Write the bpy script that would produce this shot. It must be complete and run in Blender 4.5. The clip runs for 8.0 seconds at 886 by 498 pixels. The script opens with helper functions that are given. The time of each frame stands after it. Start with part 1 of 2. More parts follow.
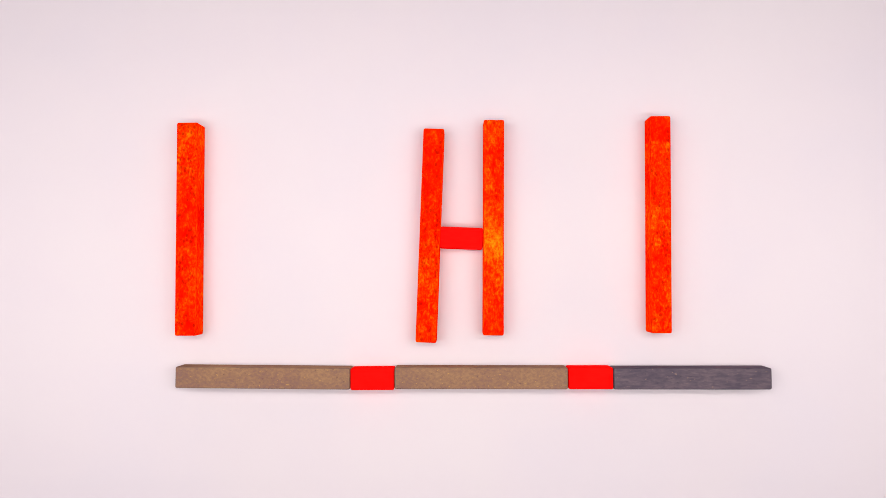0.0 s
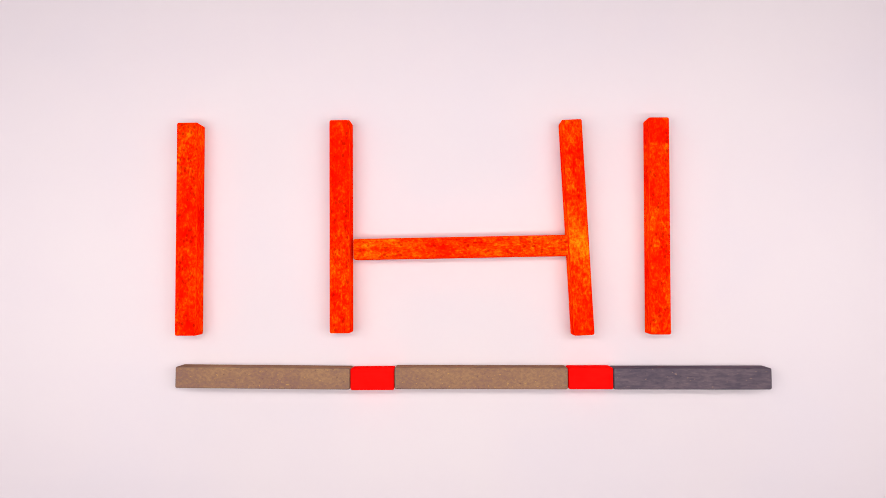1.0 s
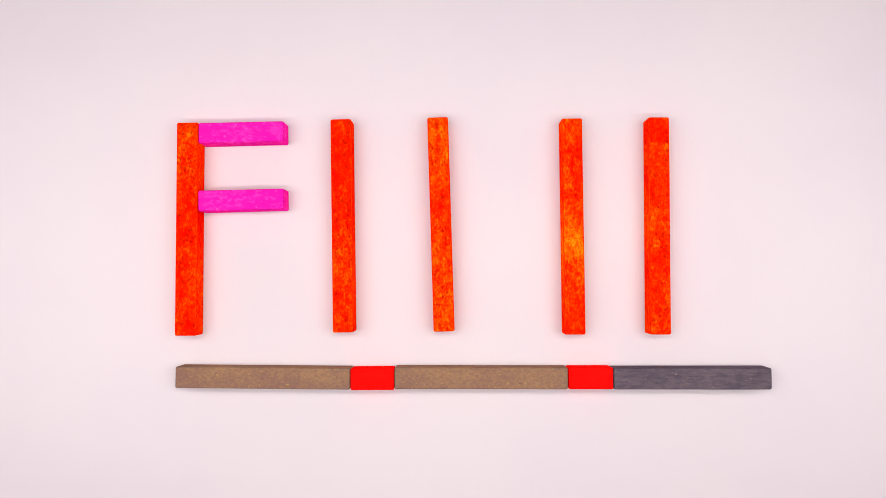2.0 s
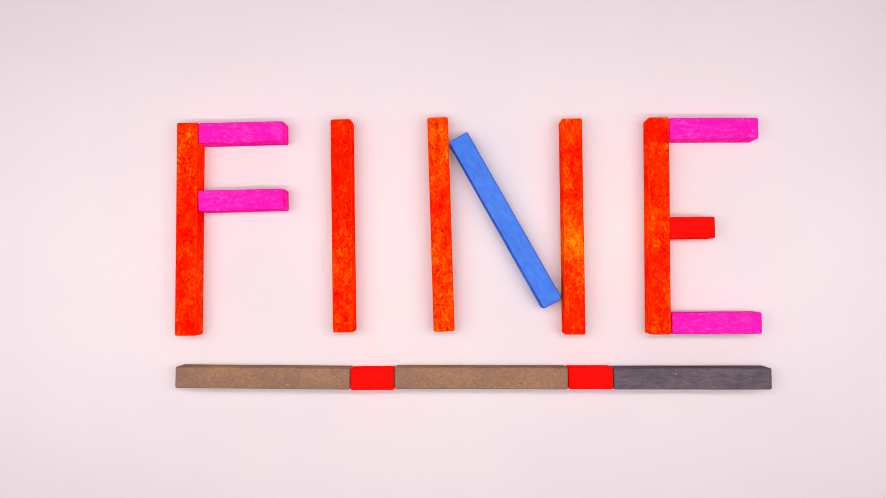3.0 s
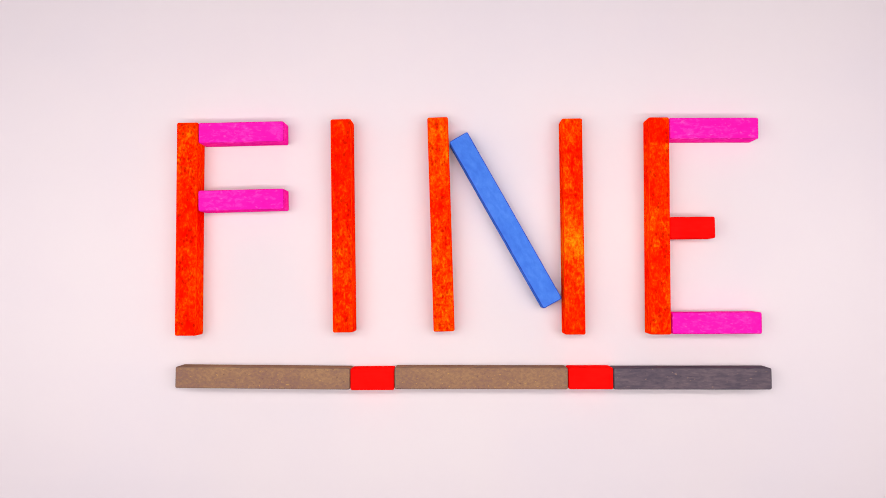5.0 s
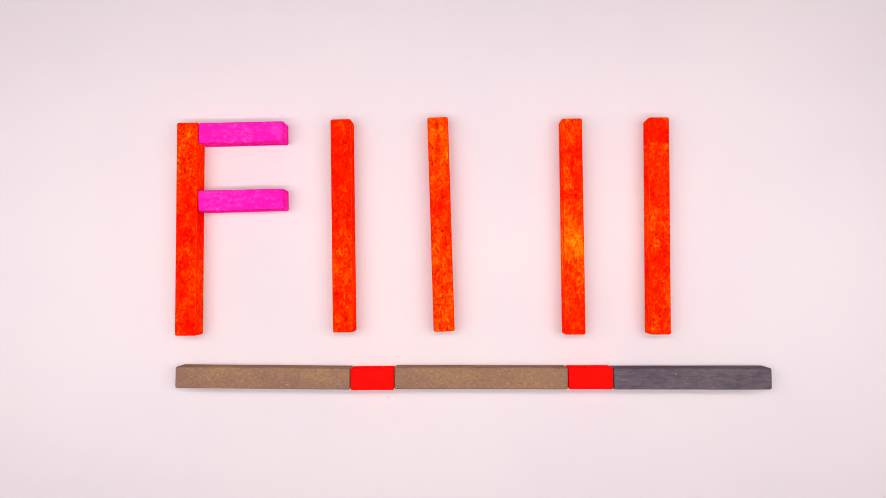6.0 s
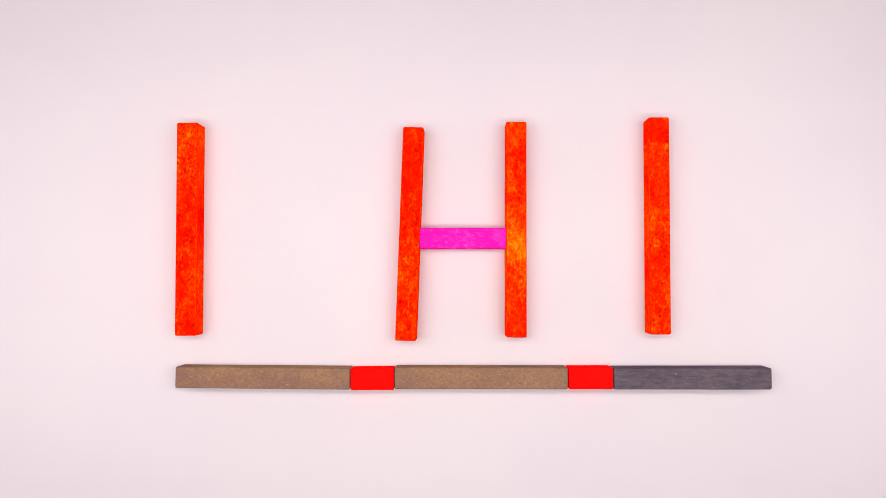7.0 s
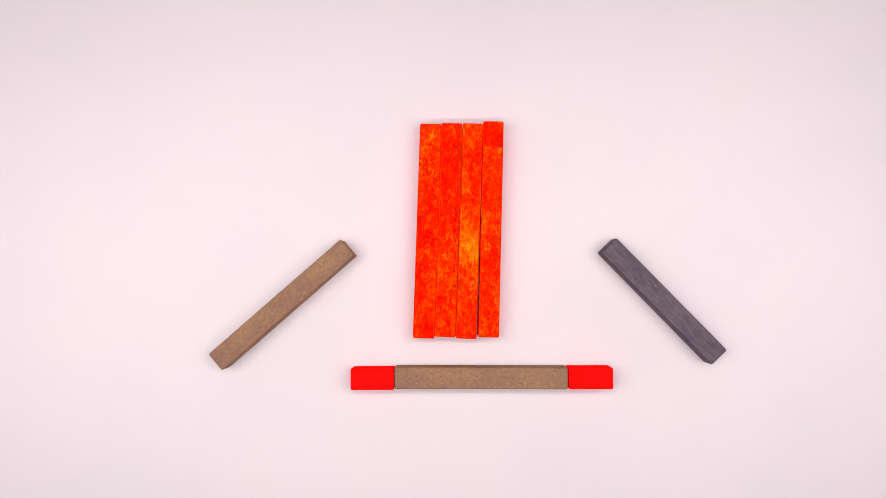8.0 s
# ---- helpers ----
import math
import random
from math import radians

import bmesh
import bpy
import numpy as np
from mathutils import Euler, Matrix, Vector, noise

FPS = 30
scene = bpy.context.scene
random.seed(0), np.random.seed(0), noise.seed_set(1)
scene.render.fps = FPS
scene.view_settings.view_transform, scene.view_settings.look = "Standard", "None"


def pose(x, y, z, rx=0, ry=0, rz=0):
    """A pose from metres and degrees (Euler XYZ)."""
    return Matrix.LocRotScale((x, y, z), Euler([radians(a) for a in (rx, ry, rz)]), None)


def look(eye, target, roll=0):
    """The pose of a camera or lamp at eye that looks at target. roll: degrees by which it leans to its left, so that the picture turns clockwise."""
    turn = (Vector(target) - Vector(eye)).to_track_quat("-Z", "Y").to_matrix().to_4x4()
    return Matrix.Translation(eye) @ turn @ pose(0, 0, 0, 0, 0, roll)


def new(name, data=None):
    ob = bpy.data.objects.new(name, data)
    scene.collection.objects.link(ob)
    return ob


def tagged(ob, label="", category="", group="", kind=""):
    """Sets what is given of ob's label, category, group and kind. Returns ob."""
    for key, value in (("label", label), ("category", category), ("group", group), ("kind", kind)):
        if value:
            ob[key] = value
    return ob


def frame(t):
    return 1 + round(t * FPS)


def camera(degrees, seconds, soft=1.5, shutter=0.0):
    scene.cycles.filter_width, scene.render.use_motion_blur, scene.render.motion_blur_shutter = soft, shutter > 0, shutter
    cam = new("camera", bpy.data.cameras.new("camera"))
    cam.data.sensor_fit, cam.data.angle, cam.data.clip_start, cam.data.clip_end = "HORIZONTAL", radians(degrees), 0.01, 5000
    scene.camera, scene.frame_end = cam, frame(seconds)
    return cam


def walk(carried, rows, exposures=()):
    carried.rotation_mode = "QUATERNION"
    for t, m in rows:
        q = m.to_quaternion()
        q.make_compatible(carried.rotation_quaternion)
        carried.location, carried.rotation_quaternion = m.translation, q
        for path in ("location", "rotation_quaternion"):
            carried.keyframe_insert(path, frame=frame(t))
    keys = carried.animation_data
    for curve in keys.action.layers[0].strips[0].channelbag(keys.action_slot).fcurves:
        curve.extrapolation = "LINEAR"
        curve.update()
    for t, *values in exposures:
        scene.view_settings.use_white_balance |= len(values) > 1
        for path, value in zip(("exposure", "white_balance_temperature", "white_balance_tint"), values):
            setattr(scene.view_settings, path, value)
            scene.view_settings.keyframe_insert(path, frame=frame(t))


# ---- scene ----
SOFT = 0.7
cam = camera(64.65, 8.0, soft=SOFT)
CAM_POSE = pose(0, 0, 0.33772, 2.441, 1.250, 0)
walk(cam, [(0.0, CAM_POSE), (8.0, CAM_POSE)])

# ---- light: added strips over the table, added fill in a grey room's low openings ----
world = bpy.data.worlds.new("world")
world.use_nodes = True
world.node_tree.nodes["Background"].inputs[0].default_value = (0.75, 0.78, 0.9, 1)
world.node_tree.nodes["Background"].inputs[1].default_value = 0.05
scene.world = world


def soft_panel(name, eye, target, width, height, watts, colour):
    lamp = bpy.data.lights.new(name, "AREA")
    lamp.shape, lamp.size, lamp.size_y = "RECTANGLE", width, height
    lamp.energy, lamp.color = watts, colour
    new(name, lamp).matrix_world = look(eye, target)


# two added, unseen strips, one on each side of the camera, for falloff
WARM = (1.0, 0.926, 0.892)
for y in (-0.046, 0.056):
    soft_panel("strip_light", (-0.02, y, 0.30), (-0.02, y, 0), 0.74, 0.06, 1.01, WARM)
# added fill in the low openings of the four walls, to brighten rod sides
FILL_TINT = (0.94, 0.88, 1.0)
soft_panel("daylight_west", (-2.14, 0, 0.3), (0, 0, 0.3), 2.36, 0.56, 15.0, FILL_TINT)
soft_panel("daylight_east", (2.14, 0, 0.3), (0, 0, 0.3), 2.36, 0.56, 15.0, FILL_TINT)
soft_panel("daylight_north", (0, 2.14, 0.3), (0, 0, 0.3), 2.36, 0.56, 19.0, (0.90, 0.84, 1.0))
soft_panel("daylight_south", (0, -2.14, 0.3), (0, 0, 0.3), 2.36, 0.56, 13.5, FILL_TINT)
scene.view_settings.exposure = 0.0


# ---- materials ----
def mat_start(name, rough=0.6, spec=0.2):
    m = bpy.data.materials.new(name)
    m.use_nodes = True
    b = m.node_tree.nodes["Principled BSDF"]
    b.inputs["Roughness"].default_value = rough
    b.inputs["Specular IOR Level"].default_value = spec
    return m, m.node_tree.nodes, m.node_tree.links, b


def coords(nd, ln, scale, shift=(0, 0, 0), per_object=False):
    """Object coordinates, stretched and shifted; per_object adds a shift of each object's own."""
    tc = nd.new("ShaderNodeTexCoord")
    mp = nd.new("ShaderNodeMapping")
    mp.inputs["Scale"].default_value = scale
    mp.inputs["Location"].default_value = shift
    ln.new(tc.outputs["Object"], mp.inputs["Vector"])
    if not per_object:
        return mp.outputs["Vector"]
    info = nd.new("ShaderNodeObjectInfo")
    mul = nd.new("ShaderNodeMath")
    mul.operation = "MULTIPLY"
    mul.inputs[1].default_value = 40.0
    ln.new(info.outputs["Random"], mul.inputs[0])
    add = nd.new("ShaderNodeVectorMath")
    add.operation = "ADD"
    ln.new(mp.outputs["Vector"], add.inputs[0])
    ln.new(mul.outputs[0], add.inputs[1])
    return add.outputs["Vector"]


def noise_node(nd, ln, vec, scale=1.0, detail=3.0, rough=0.6, warp=0.0):
    n = nd.new("ShaderNodeTexNoise")
    n.inputs["Scale"].default_value = scale
    n.inputs["Detail"].default_value = detail
    n.inputs["Roughness"].default_value = rough
    n.inputs["Distortion"].default_value = warp
    ln.new(vec, n.inputs["Vector"])
    return n.outputs["Fac"]


def ramp(nd, ln, fac, stops, ease="LINEAR"):
    r = nd.new("ShaderNodeValToRGB")
    r.color_ramp.interpolation = ease
    e = r.color_ramp.elements
    while len(e) < len(stops):
        e.new(0.5)
    for i, (p, c) in enumerate(stops):
        e[i].position = p
        e[i].color = (*c, 1) if len(c) == 3 else (c[0], c[0], c[0], 1)
    ln.new(fac, r.inputs["Fac"])
    return r.outputs["Color"]


def mix(nd, ln, fac, a, b, kind="MIX"):
    x = nd.new("ShaderNodeMix")
    x.data_type, x.blend_type = "RGBA", kind
    for socket, v in ((x.inputs["Factor"], fac), (x.inputs["A"], a), (x.inputs["B"], b)):
        if isinstance(v, (int, float)):
            socket.default_value = v
        elif isinstance(v, tuple):
            socket.default_value = (*v, 1)
        else:
            ln.new(v, socket)
    return x.outputs["Result"]


def bump(nd, ln, bsdf, height, strength, dist):
    b = nd.new("ShaderNodeBump")
    b.inputs["Strength"].default_value = strength
    b.inputs["Distance"].default_value = dist
    ln.new(height, b.inputs["Height"])
    ln.new(b.outputs["Normal"], bsdf.inputs["Normal"])


def add_math(nd, ln, a, b, kind="ADD"):
    m = nd.new("ShaderNodeMath")
    m.operation = kind
    for i, v in enumerate((a, b)):
        if isinstance(v, (int, float)):
            m.inputs[i].default_value = v
        else:
            ln.new(v, m.inputs[i])
    return m.outputs[0]


def along(nd, ln, stops):
    """How strongly the dye took along the rod: stops from the lower end (0) to the upper end (1)."""
    tc = nd.new("ShaderNodeTexCoord")
    sep = nd.new("ShaderNodeSeparateXYZ")
    ln.new(tc.outputs["Object"], sep.inputs[0])
    pos = add_math(nd, ln, add_math(nd, ln, sep.outputs["Y"], 10.0, "MULTIPLY"), 0.5)
    return ramp(nd, ln, pos, stops, "EASE")


def orange_wood(name, seed, thin, pitted=0.5, scratched=False):
    """Orange-red stain on wood: blotchy and thin in places, streaked along the rod, with small dark pores."""
    m, nd, ln, b = mat_start(name, 0.7, 0.0)
    fibre = noise_node(nd, ln, coords(nd, ln, (1300, 620, 1300), (seed, seed * 2, 0)), 1.0, 2, 0.6, 0.4)
    streak = noise_node(nd, ln, coords(nd, ln, (480, 170, 480), (seed * 2, seed, 5)), 1.0, 2, 0.55, 0.6)
    blotch = noise_node(nd, ln, coords(nd, ln, (430, 330, 430), (seed * 3, seed, 1)), 1.0, 3, 0.6, 0.9)
    wide = noise_node(nd, ln, coords(nd, ln, (130, 75, 130), (seed, 3, seed)), 1.0, 1, 0.5)
    f = 0.0
    for layer, share in ((fibre, 0.30), (streak, 0.14), (blotch, 0.38), (wide, 0.18)):
        f = add_math(nd, ln, f, add_math(nd, ln, layer, share, "MULTIPLY"))
    t = along(nd, ln, thin)
    f = add_math(nd, ln, f, add_math(nd, ln, add_math(nd, ln, t, 0.5, "SUBTRACT"), 0.30, "MULTIPLY"))
    col = ramp(nd, ln, f, [(0.39, (0.80, 0.002, 0.0)), (0.465, (0.92, 0.009, 0.0)), (0.53, (0.95, 0.030, 0.0)),
                           (0.60, (0.96, 0.085, 0.001)), (0.72, (0.96, 0.24, 0.003))])
    # pores, thick in some stretches and rare in others
    cells = nd.new("ShaderNodeTexVoronoi")
    cells.inputs["Scale"].default_value = 1.0
    ln.new(coords(nd, ln, (640, 430, 640), (seed, 9, seed)), cells.inputs["Vector"])
    pits = ramp(nd, ln, cells.outputs["Distance"], [(0.30, (1.0,)), (0.45, (0.0,))])
    where = noise_node(nd, ln, coords(nd, ln, (170, 110, 170), (4, seed, 8)), 1.0, 2, 0.6)
    pits = add_math(nd, ln, pits, ramp(nd, ln, where, [(0.46, (0.0,)), (0.56, (1.0,))]), "MULTIPLY")
    # pores are cut open on the flat-sawn upper and lower faces only
    tc, sep = nd.new("ShaderNodeTexCoord"), nd.new("ShaderNodeSeparateXYZ")
    ln.new(tc.outputs["Normal"], sep.inputs[0])
    pits = add_math(nd, ln, pits, add_math(nd, ln, sep.outputs["Z"], sep.outputs["Z"], "MULTIPLY"), "MULTIPLY")
    if scratched:
        scratch = noise_node(nd, ln, coords(nd, ln, (90, 1100, 90), (seed, 2, 4)), 1.0, 1, 0.5, 1.5)
        pits = add_math(nd, ln, pits, ramp(nd, ln, scratch, [(0.68, (0.0,)), (0.71, (1.0,))]), "MAXIMUM")
    col = mix(nd, ln, add_math(nd, ln, pits, pitted, "MULTIPLY"), col, (0.28, 0.003, 0.0))
    ln.new(col, b.inputs["Base Color"])
    bump(nd, ln, b, fibre, 0.3, 0.0002)
    return m


def plain_wood(name, tone, pale, deep, scale=(700, 160, 700), spread=0.5, rough=0.6, specks=None, many=0.69, spec=0.0, grain=(1150, 620, 1150), soft=0.07, much=0.75, pores=None):
    """Evenly stained wood: tone, with paler and deeper fibres along the rod; specks: colour of small pale flecks; pores: of small dark pits."""
    m, nd, ln, b = mat_start(name, rough, spec)
    fibre = noise_node(nd, ln, coords(nd, ln, scale, per_object=True), 1.0, 3, 0.62, 0.4)
    wide = noise_node(nd, ln, coords(nd, ln, (110, 45, 110), per_object=True), 1.0, 2, 0.5)
    f = add_math(nd, ln, add_math(nd, ln, fibre, 0.65, "MULTIPLY"), add_math(nd, ln, wide, 0.35, "MULTIPLY"))
    half = 0.5 * spread
    col = ramp(nd, ln, f, [(0.5 - half * 0.55, deep), (0.5, tone), (0.5 + half * 0.55, pale)])
    if specks:
        dots = noise_node(nd, ln, coords(nd, ln, grain, (5, 2, 7), True), 1.0, 1, 0.5)
        dots = ramp(nd, ln, dots, [(many, (0.0,)), (many + soft, (1.0,))])
        col = mix(nd, ln, add_math(nd, ln, dots, much, "MULTIPLY"), col, specks)
    if pores:
        pits = noise_node(nd, ln, coords(nd, ln, (950, 600, 950), (1, 8, 3), True), 1.0, 1, 0.5)
        col = mix(nd, ln, add_math(nd, ln, ramp(nd, ln, pits, [(0.67, (0.0,)), (0.76, (1.0,))]), 0.5, "MULTIPLY"), col, pores)
    ln.new(col, b.inputs["Base Color"])
    bump(nd, ln, b, fibre, 0.25, 0.0002)
    return m


def table_white():
    m, nd, ln, b = mat_start("white_board", 0.75, 0.1)
    soft = noise_node(nd, ln, coords(nd, ln, (14, 14, 14)), 1.0, 3, 0.5)
    ln.new(ramp(nd, ln, soft, [(0.35, (0.660, 0.610, 0.640)), (0.5, (0.672, 0.617, 0.640)), (0.65, (0.678, 0.625, 0.642))]), b.inputs["Base Color"])
    fine = noise_node(nd, ln, coords(nd, ln, (900, 900, 900)), 1.0, 2, 0.5)
    bump(nd, ln, b, fine, 0.03, 0.00005)
    return m


def wall_paint(name, tone):
    m, nd, ln, b = mat_start(name, 0.8, 0.2)
    n = noise_node(nd, ln, coords(nd, ln, (3, 3, 3)), 1.0, 4, 0.6)
    low = tuple(c * 0.95 for c in tone)
    ln.new(ramp(nd, ln, n, [(0.3, low), (0.7, tone)]), b.inputs["Base Color"])
    return m


WHITE = table_white()
PAINT = wall_paint("wall_paint", (0.42, 0.42, 0.45))
BOARDS = wall_paint("floor_boards", (0.34, 0.27, 0.21))
RED = plain_wood("red_stained_wood", (0.93, 0.004, 0.003), (0.95, 0.006, 0.004), (0.9, 0.003, 0.002), rough=0.7)
MAGENTA = plain_wood("magenta_stained_wood", (0.91, 0.010, 0.355), (0.94, 0.040, 0.43), (0.80, 0.008, 0.34), (620, 300, 620), 0.5,
                     specks=(0.94, 0.17, 0.55), many=0.64, grain=(760, 420, 760), soft=0.14, much=0.34)
BROWN = plain_wood("brown_stained_wood", (0.248, 0.141, 0.085), (0.296, 0.172, 0.093), (0.205, 0.114, 0.090), (950, 640, 950), 0.42,
                   specks=(0.60, 0.35, 0.08), many=0.70, grain=(1000, 800, 1000), soft=0.08, much=0.5, pores=(0.11, 0.060, 0.055))
BLACK = plain_wood("black_stained_wood", (0.108, 0.084, 0.101), (0.138, 0.106, 0.118), (0.082, 0.066, 0.086), (900, 230, 900), 0.40,
                   specks=(0.30, 0.20, 0.15), many=0.70, grain=(900, 560, 900), soft=0.06, much=0.5, pores=(0.055, 0.045, 0.058))
BLUE = plain_wood("blue_stained_wood", (0.050, 0.160, 0.60), (0.064, 0.185, 0.63), (0.042, 0.138, 0.56), (420, 240, 420), 0.5,
                  specks=(0.13, 0.27, 0.68), many=0.71, grain=(600, 480, 600), soft=0.1, much=0.35)
YELLOW = plain_wood("yellow_stained_wood", (0.90, 0.60, 0.003), (0.91, 0.63, 0.005), (0.88, 0.55, 0.002))
LIME = plain_wood("lime_stained_wood", (0.72, 0.585, 0.092), (0.74, 0.61, 0.110), (0.69, 0.545, 0.078))
GREEN = plain_wood("green_stained_wood", (0.228, 0.372, 0.222), (0.243, 0.392, 0.236), (0.212, 0.350, 0.206))
# Arrises darker than their faces: edge outline and contact shade put into the colour.
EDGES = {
    "orange": plain_wood("orange_arris_outline", (0.76, 0.014, 0.0), (0.92, 0.06, 0.001), (0.60, 0.005, 0.0), (1200, 420, 1200)),
    "red": plain_wood("red_arris_outline", (0.72, 0.003, 0.002), (0.85, 0.004, 0.003), (0.6, 0.002, 0.002)),
    "magenta": plain_wood("magenta_arris_outline", (0.62, 0.008, 0.24), (0.9, 0.06, 0.45), (0.5, 0.006, 0.18), (1000, 260, 1000)),
    "brown": plain_wood("brown_arris_outline", (0.180, 0.108, 0.070), (0.22, 0.135, 0.08), (0.130, 0.078, 0.062)),
    "black": plain_wood("black_arris_outline", (0.072, 0.058, 0.072), (0.09, 0.072, 0.084), (0.052, 0.044, 0.058)),
    "blue": plain_wood("blue_arris_outline", (0.024, 0.052, 0.38), (0.04, 0.09, 0.5), (0.015, 0.03, 0.28)),
    "yellow": plain_wood("yellow_arris_outline", (0.80, 0.50, 0.004), (0.85, 0.56, 0.01), (0.74, 0.44, 0.003)),
    "lime": plain_wood("lime_arris_outline", (0.66, 0.52, 0.08), (0.70, 0.56, 0.10), (0.60, 0.47, 0.07)),
    "green": plain_wood("green_arris_outline", (0.19, 0.32, 0.185), (0.21, 0.35, 0.2), (0.165, 0.29, 0.16)),
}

# ---- the room and the table ----
def mesh_object(name, bm, material, smooth=False):
    me = bpy.data.meshes.new(name)
    for f in bm.faces:
        f.smooth = smooth
    bm.to_mesh(me)
    bm.free()
    me.materials.append(material)
    return new(name, me)


def box(size, centre, bevel=0.0):
    bm = bmesh.new()
    bmesh.ops.create_cube(bm, size=1.0)
    bmesh.ops.scale(bm, vec=size, verts=bm.verts)
    if bevel:
        bmesh.ops.bevel(bm, geom=bm.edges[:], offset=bevel, segments=2, profile=0.5, affect="EDGES")
    bmesh.ops.translate(bm, vec=centre, verts=bm.verts)
    return bm


def joined(boxes):
    bm = bmesh.new()
    for size, centre in boxes:
        made = bmesh.ops.create_cube(bm, size=1.0)["verts"]
        bmesh.ops.scale(bm, vec=size, verts=made)
        bmesh.ops.translate(bm, vec=centre, verts=made)
    return bm


def part(name, bm, material, parent, label=""):
    ob = mesh_object(name, bm, material)
    ob.parent = parent
    return tagged(ob, label=label)


def build_room():
    tagged(mesh_object("floor", box((4.4, 4.4, 0.1), (0, 0, -0.80)), BOARDS), "plain brown floor under the white table", "floor", kind="structure")
    tagged(mesh_object("ceiling", box((4.4, 4.4, 0.1), (0, 0, 1.75)), PAINT), "plain grey ceiling over the table", "ceiling", kind="structure")
    walls = (("wall_north", 0, 4.4), ("wall_west", 90, 4.196), ("wall_south", 180, 4.4), ("wall_east", 270, 4.196))
    for i, (name, turn, wide) in enumerate(walls):
        m = pose(0, 0, 0, 0, 0, turn) @ pose(0, 2.15, 0)
        side = (wide - 2.4) / 2
        # each wall is left open for the added side fill
        pieces = [
            ((wide, 0.1, 0.748), (0, 0, -0.374)), ((wide, 0.1, 1.098), (0, 0, 1.149)),
            ((side, 0.1, 0.6), (-1.2 - side / 2, 0, 0.3)), ((side, 0.1, 0.6), (1.2 + side / 2, 0, 0.3))]
        wall = mesh_object(name, joined(pieces), PAINT)
        wall.matrix_world = m
        tagged(wall, "plain grey painted wall of the room", "wall", kind="structure")
        # made-up window frame round that opening
        bars = [((2.4, 0.04, 0.03), (0, 0, 0.015)), ((2.4, 0.04, 0.03), (0, 0, 0.585)),
                ((0.03, 0.04, 0.54), (-1.185, 0, 0.3)), ((0.03, 0.04, 0.54), (1.185, 0, 0.3))]
        window = mesh_object("window_%d" % (i + 1), joined(bars), WHITE)
        window.matrix_world = m @ pose(0, 0.03, 0)
        tagged(window, "added white frame round an opening for the side fill", "window", kind="structure")


def build_table():
    table = tagged(new("table"), "white matt table with a smooth pinkish-white top", "table")
    table.location = (0, 0, -0.75)
    part("tabletop", box((1.3, 0.9, 0.03), (0, 0, 0.735), 0.002), WHITE, table)
    for sx in (-1, 1):
        for sy in (-1, 1):
            part("leg", box((0.05, 0.05, 0.718), (0.59 * sx, 0.39 * sy, 0.361), 0.003), WHITE, table)


build_room()
build_table()

# ---- the rods ----
# size of each rod in centimetres: length, width
SIZES = {
    "stem_of_f": (10.12, 1.008),
    "stem_of_i": (10.08, 0.979),
    "second_stem_of_n": (10.14, 0.964),
    "first_stem_of_n": (10.10, 0.978),
    "stem_of_e": (10.16, 0.966),
    "brown_first": (8.22, 1.001),
    "red_first": (2.04, 1.010),
    "brown_second": (8.05, 1.006),
    "red_second": (2.06, 1.005),
    "black_last": (7.25, 0.994),
    "upper_arm_of_f": (4.08, 0.985),
    "lower_arm_of_f": (4.09, 0.990),
    "upper_arm_of_e": (4.14, 1.008),
    "lower_arm_of_e": (4.13, 1.001),
    "middle_arm_of_e": (2.10, 1.007),
    "red_crossbar": (2.01, 1.007),
    "lime_crossbar": (2.99, 1.001),
    "yellow_crossbar": (5.00, 1.001),
    "green_crossbar": (5.99, 1.006),
    "black_crossbar": (7.01, 1.003),
    "blue_bar": (9.01, 0.994),
}
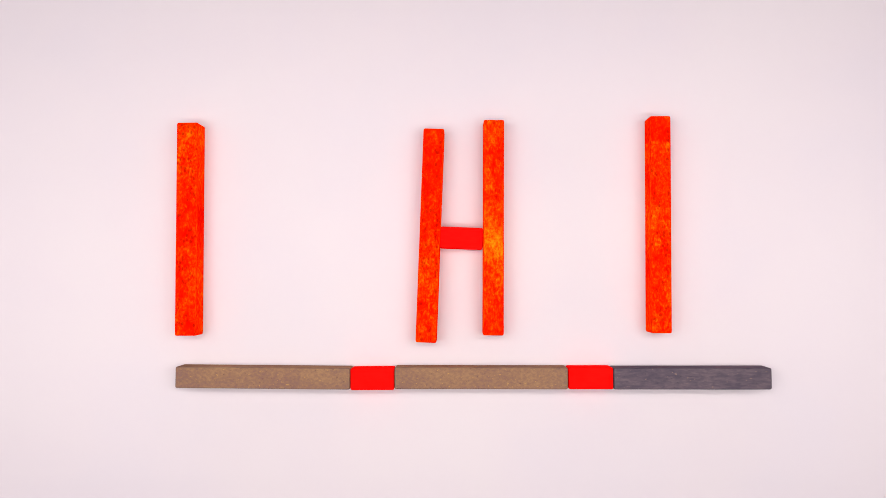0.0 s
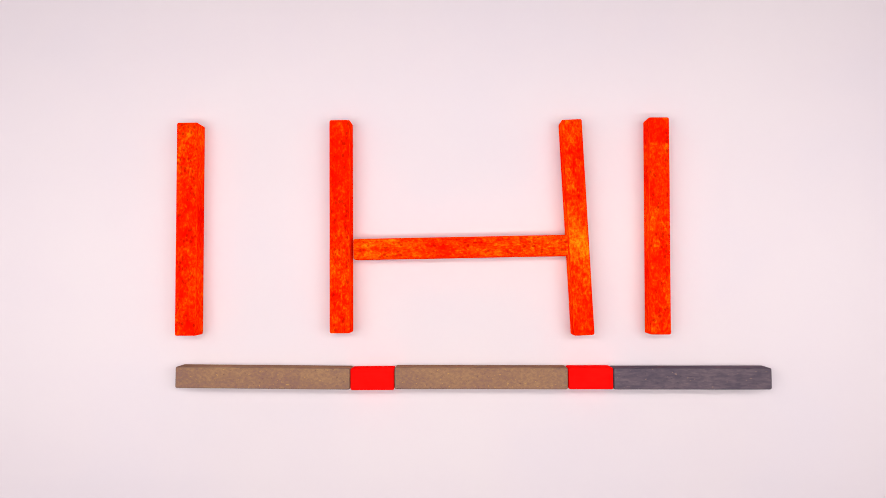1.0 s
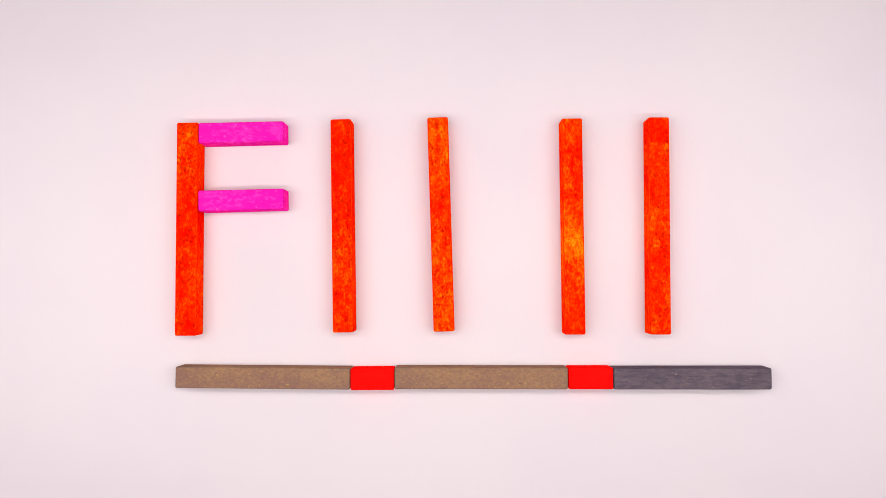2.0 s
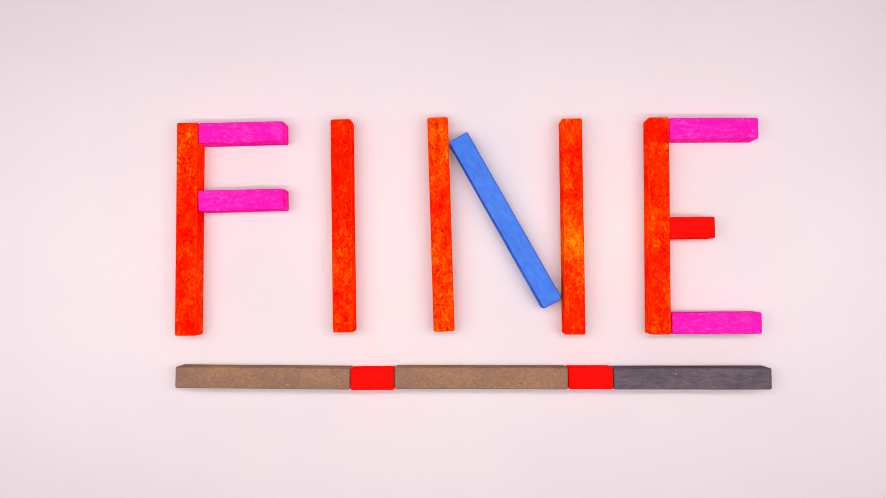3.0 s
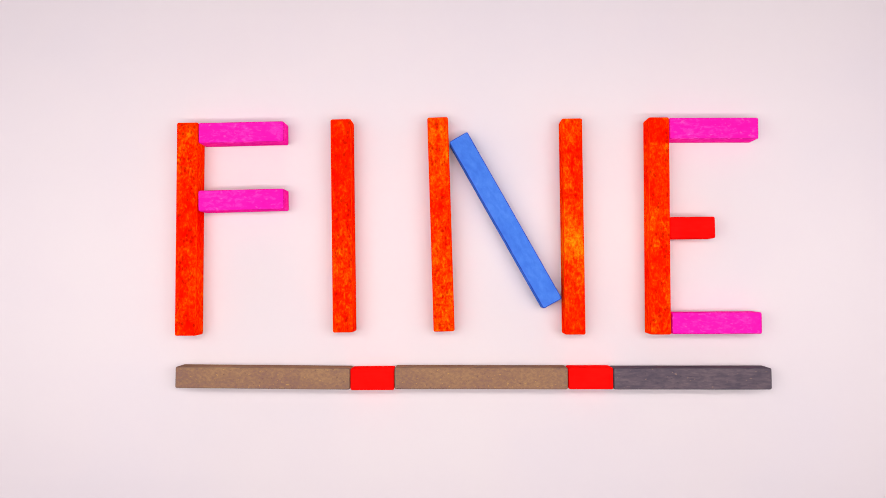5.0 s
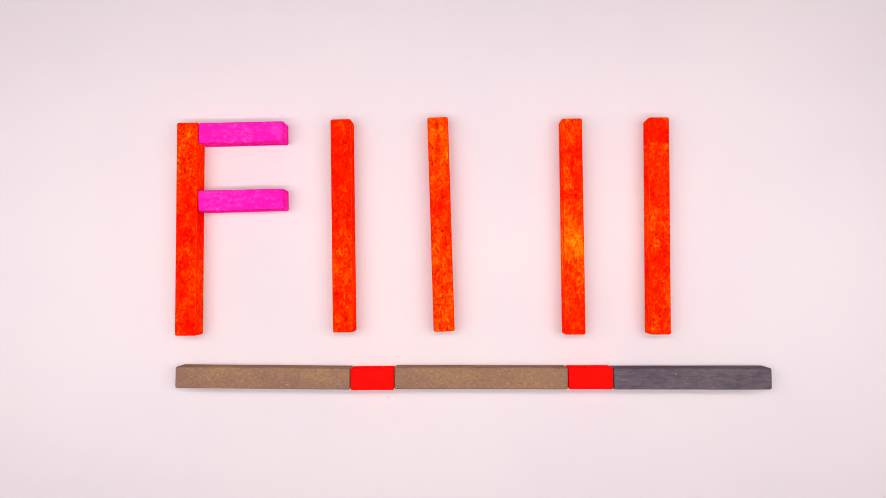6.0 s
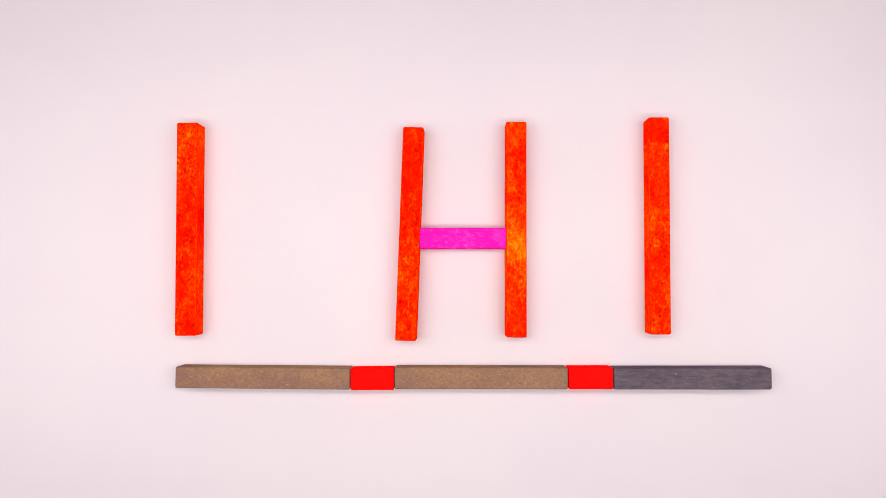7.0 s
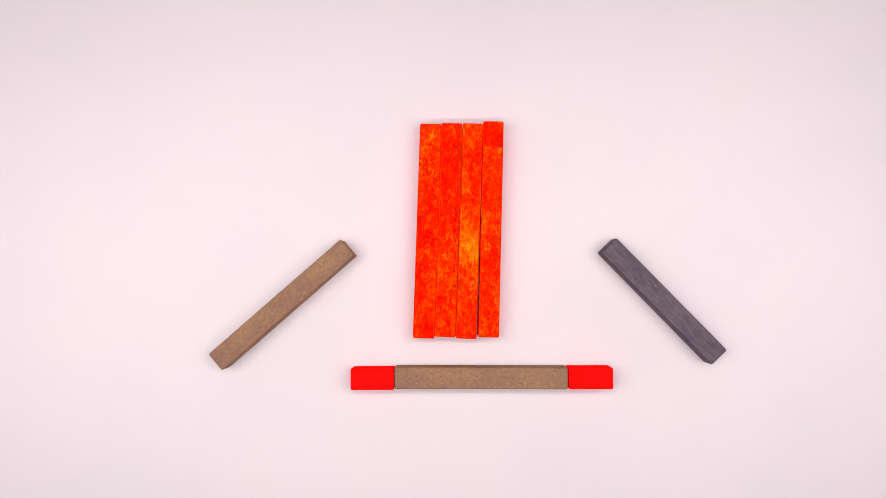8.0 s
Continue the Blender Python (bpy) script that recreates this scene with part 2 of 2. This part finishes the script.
# places that each rod takes: x, y in centimetres, turn in degrees
PLACES = {
    "stem_of_f": {"s": (-12.87, 2.38, 0.3), "7.4": (-10.89, 2.4, 0.74), "7.5": (-6.73, 2.32, -1.71), "7.6": (-1.46, 2.45, -1.9), "7.7": (-1.46, 2.275, -1.9)},
    "stem_of_e": {"s": (9.395, 2.50, -0.25), "0": (9.45, 2.56, -0.43), "7.4": (7.63, 2.5, -0.61), "7.5": (4.38, 2.57, -2.24), "7.6": (1.48, 2.47, -1.98), "7.7": (1.54, 2.35, -1.46)},
    "stem_of_i": {"0.0": (-1.33, 2.06, -2.11), "0.1": (-1.77, 2.12, -2.95), "0.2": (-2.75, 2.2, 0.64), "0.3": (-3.25, 2.19, -1.03), "0.4": (-3.96, 2.24, -0.34), "0.5": (-5.11, 2.47, 1.14), "0.6": (-5.58, 2.49, 0.45), "1.2": (-5.48, 2.53, 1.03), "7.0": (-2.29, 2.14, -2.04), "7.2": (-0.56, 2.27, -0.63), "7.6": (-0.455, 2.32, -1.78), "7.7": (-0.455, 2.32, -1.84)},
    "second_stem_of_n": {"0.0": (1.66, 2.43, -0.31), "0.1": (2.21, 2.37, 0.72), "0.2": (3.24, 2.39, -0.24), "0.3": (3.73, 2.42, -0.33), "0.4": (4.1, 2.4, -2.13), "0.5": (5.02, 2.32, 2.23), "0.6": (5.59, 2.44, 2.9), "1.2": (5.39, 2.48, 0.44), "7.0": (2.72, 2.34, -0.25), "1.1": (5.63, 2.45, 3.74), "7.2": (0.44, 2.25, -0.67), "7.6": (0.53, 2.27, -1.91)},
    "first_stem_of_n": {"0.6": (0.11, 1.48, 91.07), "1.1": (0.27, 1.56, 77.59), "1.2": (-0.65, 1.76, 30.16), "1.3": (-0.82, 2.59, 1.77)},
    "red_crossbar": {"h": (0.15, 1.92, 87.69)},
    "lime_crossbar": {"h": (0.21, 1.87, 87.38)},
    "yellow_crossbar": {"h": (0.24, 1.89, 90.54)},
    "green_crossbar": {"h": (0.24, 1.85, 89.91)},
    "black_crossbar": {"h": (0.04, 1.66, 90.38)},
    "blue_bar": {"h": (-0.08, 1.59, 91.09), "n": (2.2, 2.77, 29.28)},
    "upper_arm_of_f": {"h": (0.22, 1.91, 89.9), "s": (-10.32, 6.965, 91.0)},
    "brown_first": {"s": (-9.17, -4.64, 89.68), "7.9": (-8.99, -3.19, 108.37), "8.0": (-8.31, -1.22, 131.12)},
    "red_first": {"s": (-4.02, -4.68, 90.6)},
    "brown_second": {"s": (1.05, -4.62, 90.07)},
    "red_second": {"s": (6.14, -4.61, 90.2)},
    "black_last": {"s": (10.81, -4.61, 90.18), "7.9": (10.84, -3.82, 65.56), "8.0": (9.54, -1.03, 44.0)},
    "lower_arm_of_f": {"s": (-10.28, 3.735, 91.32)},
    "upper_arm_of_e": {"s": (11.98, 7.05, 89.88)},
    "middle_arm_of_e": {"s": (10.92, 2.39, 90.48)},
    "lower_arm_of_e": {"s": (11.98, -2.05, 90.32)},
}
CM = 0.01


def rod(key, name, material, edge, label, category, height=0.985, arris_width=0.038, rounded=0.075):
    """A square stained rod, lying along its own y, its foot at z = 0, with softened arrises."""
    length, width = SIZES[key]
    rnd = random.Random(key)
    bm = bmesh.new()
    bmesh.ops.create_cube(bm, size=1.0)
    bmesh.ops.scale(bm, vec=(width * CM, length * CM, height * CM), verts=bm.verts)
    bmesh.ops.translate(bm, vec=(0, 0, height * CM / 2), verts=bm.verts)
    upright = [e for e in bm.edges if abs(e.verts[0].co.z - e.verts[1].co.z) > 1e-4]
    bmesh.ops.bevel(bm, geom=upright, offset=rounded * CM, segments=2, profile=0.5, affect="EDGES")
    long_edges = [e for e in bm.edges if abs(e.verts[0].co.y - e.verts[1].co.y) > 0.5 * length * CM]
    bmesh.ops.subdivide_edges(bm, edges=long_edges, cuts=max(3, int(length * 1.2)), use_grid_fill=True)
    # Wider lower bevel leaves a dark gap; arris faces take the painted outline.
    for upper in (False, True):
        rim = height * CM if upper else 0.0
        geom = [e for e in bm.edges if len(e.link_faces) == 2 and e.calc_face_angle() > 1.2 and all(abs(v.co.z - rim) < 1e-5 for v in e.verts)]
        made = bmesh.ops.bevel(bm, geom=geom, offset=(arris_width if upper else 1.6 * arris_width) * CM, segments=2, profile=0.55, affect="EDGES", clamp_overlap=True)
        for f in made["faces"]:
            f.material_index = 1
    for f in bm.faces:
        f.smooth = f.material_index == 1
    for v in bm.verts:
        w = noise.noise_vector(Vector((v.co.x * 90, v.co.y * 55, v.co.z * 90 + rnd.random() * 0.01 + len(key) * 7)))
        v.co.x += w.x * 0.00005
        v.co.y += w.y * 0.00006
        if v.co.z > 0.004:
            v.co.z += w.z * 0.00005
    me = bpy.data.meshes.new(name)
    bm.to_mesh(me)
    bm.free()
    me.materials.append(material)
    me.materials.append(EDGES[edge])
    return tagged(new(name, me), label, category, "stained wooden counting rods")


def at(key, place):
    x, y, turn = PARKED[key] if place == "away" else PLACES[key][place]
    return pose(x * CM, y * CM, 0, 0, 0, turn)


# where rods lie on the table while they are not in use: x, y in centimetres, turn in degrees
PARKED = {
    "first_stem_of_n": (0, 20.0, 90), "blue_bar": (0, 21.6, 90), "black_crossbar": (0, 23.2, 90), "green_crossbar": (0, 24.8, 90),
    "yellow_crossbar": (0, 26.4, 90), "lime_crossbar": (0, 28.0, 90), "red_crossbar": (-8, 20.0, 90), "middle_arm_of_e": (-8, 21.6, 90),
    "upper_arm_of_f": (-8, 23.2, 90), "lower_arm_of_f": (-8, 24.8, 90), "upper_arm_of_e": (8, 20.0, 90), "lower_arm_of_e": (8, 21.6, 90),
}

ORANGE = {
    "stem_of_f": orange_wood("orange_wood_blotched", 3.1, [(0.0, (0.47,)), (0.12, (0.52,)), (0.35, (0.46,)), (0.55, (0.34,)), (0.8, (0.54,)), (0.92, (0.56,)), (1.0, (0.48,))], pitted=0.6),
    "stem_of_i": orange_wood("orange_wood_fibrous", 7.7, [(0.0, (0.4,)), (0.1, (0.5,)), (0.3, (0.6,)), (0.5, (0.42,)), (0.8, (0.36,)), (1.0, (0.42,))], pitted=0.6),
    "first_stem_of_n": orange_wood("orange_wood_pale", 12.3, [(0.0, (0.66,)), (0.25, (0.6,)), (0.5, (0.52,)), (0.75, (0.58,)), (1.0, (0.64,))], pitted=0.62, scratched=True),
    "second_stem_of_n": orange_wood("orange_wood_thin_middle", 18.9, [(0.0, (0.46,)), (0.2, (0.5,)), (0.3, (0.68,)), (0.4, (0.86,)), (0.5, (0.72,)), (0.62, (0.62,)), (0.632, (0.36,)), (0.7, (0.5,)), (0.85, (0.42,)), (1.0, (0.62,))], pitted=0.45),
    "stem_of_e": orange_wood("orange_wood_banded", 25.3, [(0.0, (0.56,)), (0.3, (0.42,)), (0.5, (0.6,)), (0.7, (0.42,)), (0.82, (0.6,)), (0.878, (0.66,)), (0.896, (0.40,)), (1.0, (0.50,))], pitted=0.6),
}
ORANGE_LABELS = {
    "stem_of_f": "long orange-red stained wooden rod, blotched, on white table",
    "stem_of_i": "long orange-red stained wooden rod with fine yellowish fibres",
    "first_stem_of_n": "long paler orange stained wooden rod on white table",
    "second_stem_of_n": "long orange stained wooden rod, dye thin at its middle",
    "stem_of_e": "long orange-red stained wooden rod with darker banded end",
}
RODS = {}
for i, key in enumerate(ORANGE):
    RODS[key] = rod(key, "orange_rod", ORANGE[key], "orange", ORANGE_LABELS[key], "wooden rod", 0.980 + 0.003 * i)
for key, colour, material, label, height in (
        ("brown_first", "brown", BROWN, "brown stained wooden rod with pale specks, ending the row", 0.985),
        ("red_first", "red", RED, "short bright red wooden rod between two brown rods", 0.978),
        ("brown_second", "brown", BROWN, "brown stained wooden rod with pale specks, between red rods", 0.990),
        ("red_second", "red", RED, "short bright red wooden rod between brown and black rods", 0.981),
        ("black_last", "black", BLACK, "faded black stained wooden rod with streaky grain", 0.986),
        ("upper_arm_of_f", "magenta", MAGENTA, "bright magenta stained wooden rod on white table", 0.976),
        ("lower_arm_of_f", "magenta", MAGENTA, "bright magenta stained wooden rod on white table", 0.977),
        ("upper_arm_of_e", "magenta", MAGENTA, "bright magenta stained wooden rod on white table", 0.975),
        ("lower_arm_of_e", "magenta", MAGENTA, "bright magenta stained wooden rod on white table", 0.974),
        ("middle_arm_of_e", "red", RED, "short bright red wooden rod on white table", 0.973),
        ("red_crossbar", "red", RED, "short bright red wooden rod between two orange rods", 0.972),
        ("lime_crossbar", "lime", LIME, "pale lime-yellow stained wooden rod on white table", 0.972),
        ("yellow_crossbar", "yellow", YELLOW, "bright yellow stained wooden rod on white table", 0.972),
        ("green_crossbar", "green", GREEN, "pale green stained wooden rod on white table", 0.972),
        ("black_crossbar", "black", BLACK, "faded black stained wooden rod, scuffed, on white table", 0.972),
        ("blue_bar", "blue", BLUE, "bright blue stained wooden rod, lightly scuffed", 0.974)):
    RODS[key] = rod(key, colour + "_rod", material, colour, label, "wooden rod", height)

# the places in time order: from that second on the rod lies there
TIMES = {
    "stem_of_f": [(0, "s"), (7.4, "7.4"), (7.5, "7.5"), (7.6, "7.6"), (7.7, "7.7")],
    "stem_of_e": [(0, "0"), (0.2, "s"), (7.1, "0"), (7.4, "7.4"), (7.5, "7.5"), (7.6, "7.6"), (7.7, "7.7")],
    "stem_of_i": [(0, "0.0"), (0.1, "0.1"), (0.2, "0.2"), (0.3, "0.3"), (0.4, "0.4"), (0.5, "0.5"), (0.6, "0.6"), (1.2, "1.2"),
                  (6.5, "0.6"), (6.8, "0.5"), (6.9, "0.4"), (7.0, "7.0"), (7.1, "0.0"), (7.2, "7.2"), (7.6, "7.6"), (7.7, "7.7")],
    "second_stem_of_n": [(0, "0.0"), (0.1, "0.1"), (0.2, "0.2"), (0.3, "0.3"), (0.4, "0.4"), (0.5, "0.5"), (0.6, "0.6"), (1.1, "1.1"), (1.2, "1.2"),
                         (6.5, "1.1"), (6.6, "0.6"), (6.8, "0.5"), (6.9, "0.4"), (7.0, "7.0"), (7.1, "0.0"), (7.2, "7.2"), (7.6, "7.6")],
    "first_stem_of_n": [(0, "away"), (0.6, "0.6"), (1.1, "1.1"), (1.2, "1.2"), (1.3, "1.3"), (6.4, "1.2"), (6.5, "1.1"), (6.6, "0.6"), (6.8, "away")],
    "red_crossbar": [(0, "h"), (0.1, "away"), (7.1, "h"), (7.2, "away")],
    "lime_crossbar": [(0, "away"), (0.1, "h"), (0.2, "away")],
    "yellow_crossbar": [(0, "away"), (0.2, "h"), (0.3, "away")],
    "green_crossbar": [(0, "away"), (0.3, "h"), (0.4, "away")],
    "black_crossbar": [(0, "away"), (0.4, "h"), (0.5, "away"), (6.9, "h"), (7.0, "away")],
    "blue_bar": [(0, "away"), (0.5, "h"), (0.6, "away"), (3.0, "n"), (5.53, "away"), (6.8, "h"), (6.9, "away")],
    "upper_arm_of_f": [(0, "away"), (1.7, "s"), (6.2, "away"), (7.0, "h"), (7.1, "away")],
    "lower_arm_of_f": [(0, "away"), (1.7, "s"), (6.2, "away")],
    "upper_arm_of_e": [(0, "away"), (2.1, "s"), (6.0, "away")],
    "lower_arm_of_e": [(0, "away"), (2.1, "s"), (6.0, "away")],
    "middle_arm_of_e": [(0, "away"), (2.5, "s"), (5.73, "away")],
    "brown_first": [(0, "s"), (7.9, "7.9"), (8.0, "8.0")],
    "black_last": [(0, "s"), (7.9, "7.9"), (8.0, "8.0")],
}
for key in ("red_first", "brown_second", "red_second"):
    RODS[key].matrix_world = at(key, "s")


def motions():
    """Each rod rests, then lies in its next place a moment later."""
    for key, stays in TIMES.items():
        rows = [(0.0, at(key, stays[0][1]))]
        for (_, before), (t, after) in zip(stays, stays[1:]):
            rows += [(t - 2 / FPS, at(key, before)), (t - 1 / FPS, at(key, after))]
        if rows[-1][0] < 8.0:
            rows.append((8.0, at(key, stays[-1][1])))
        walk(RODS[key], rows)


motions()
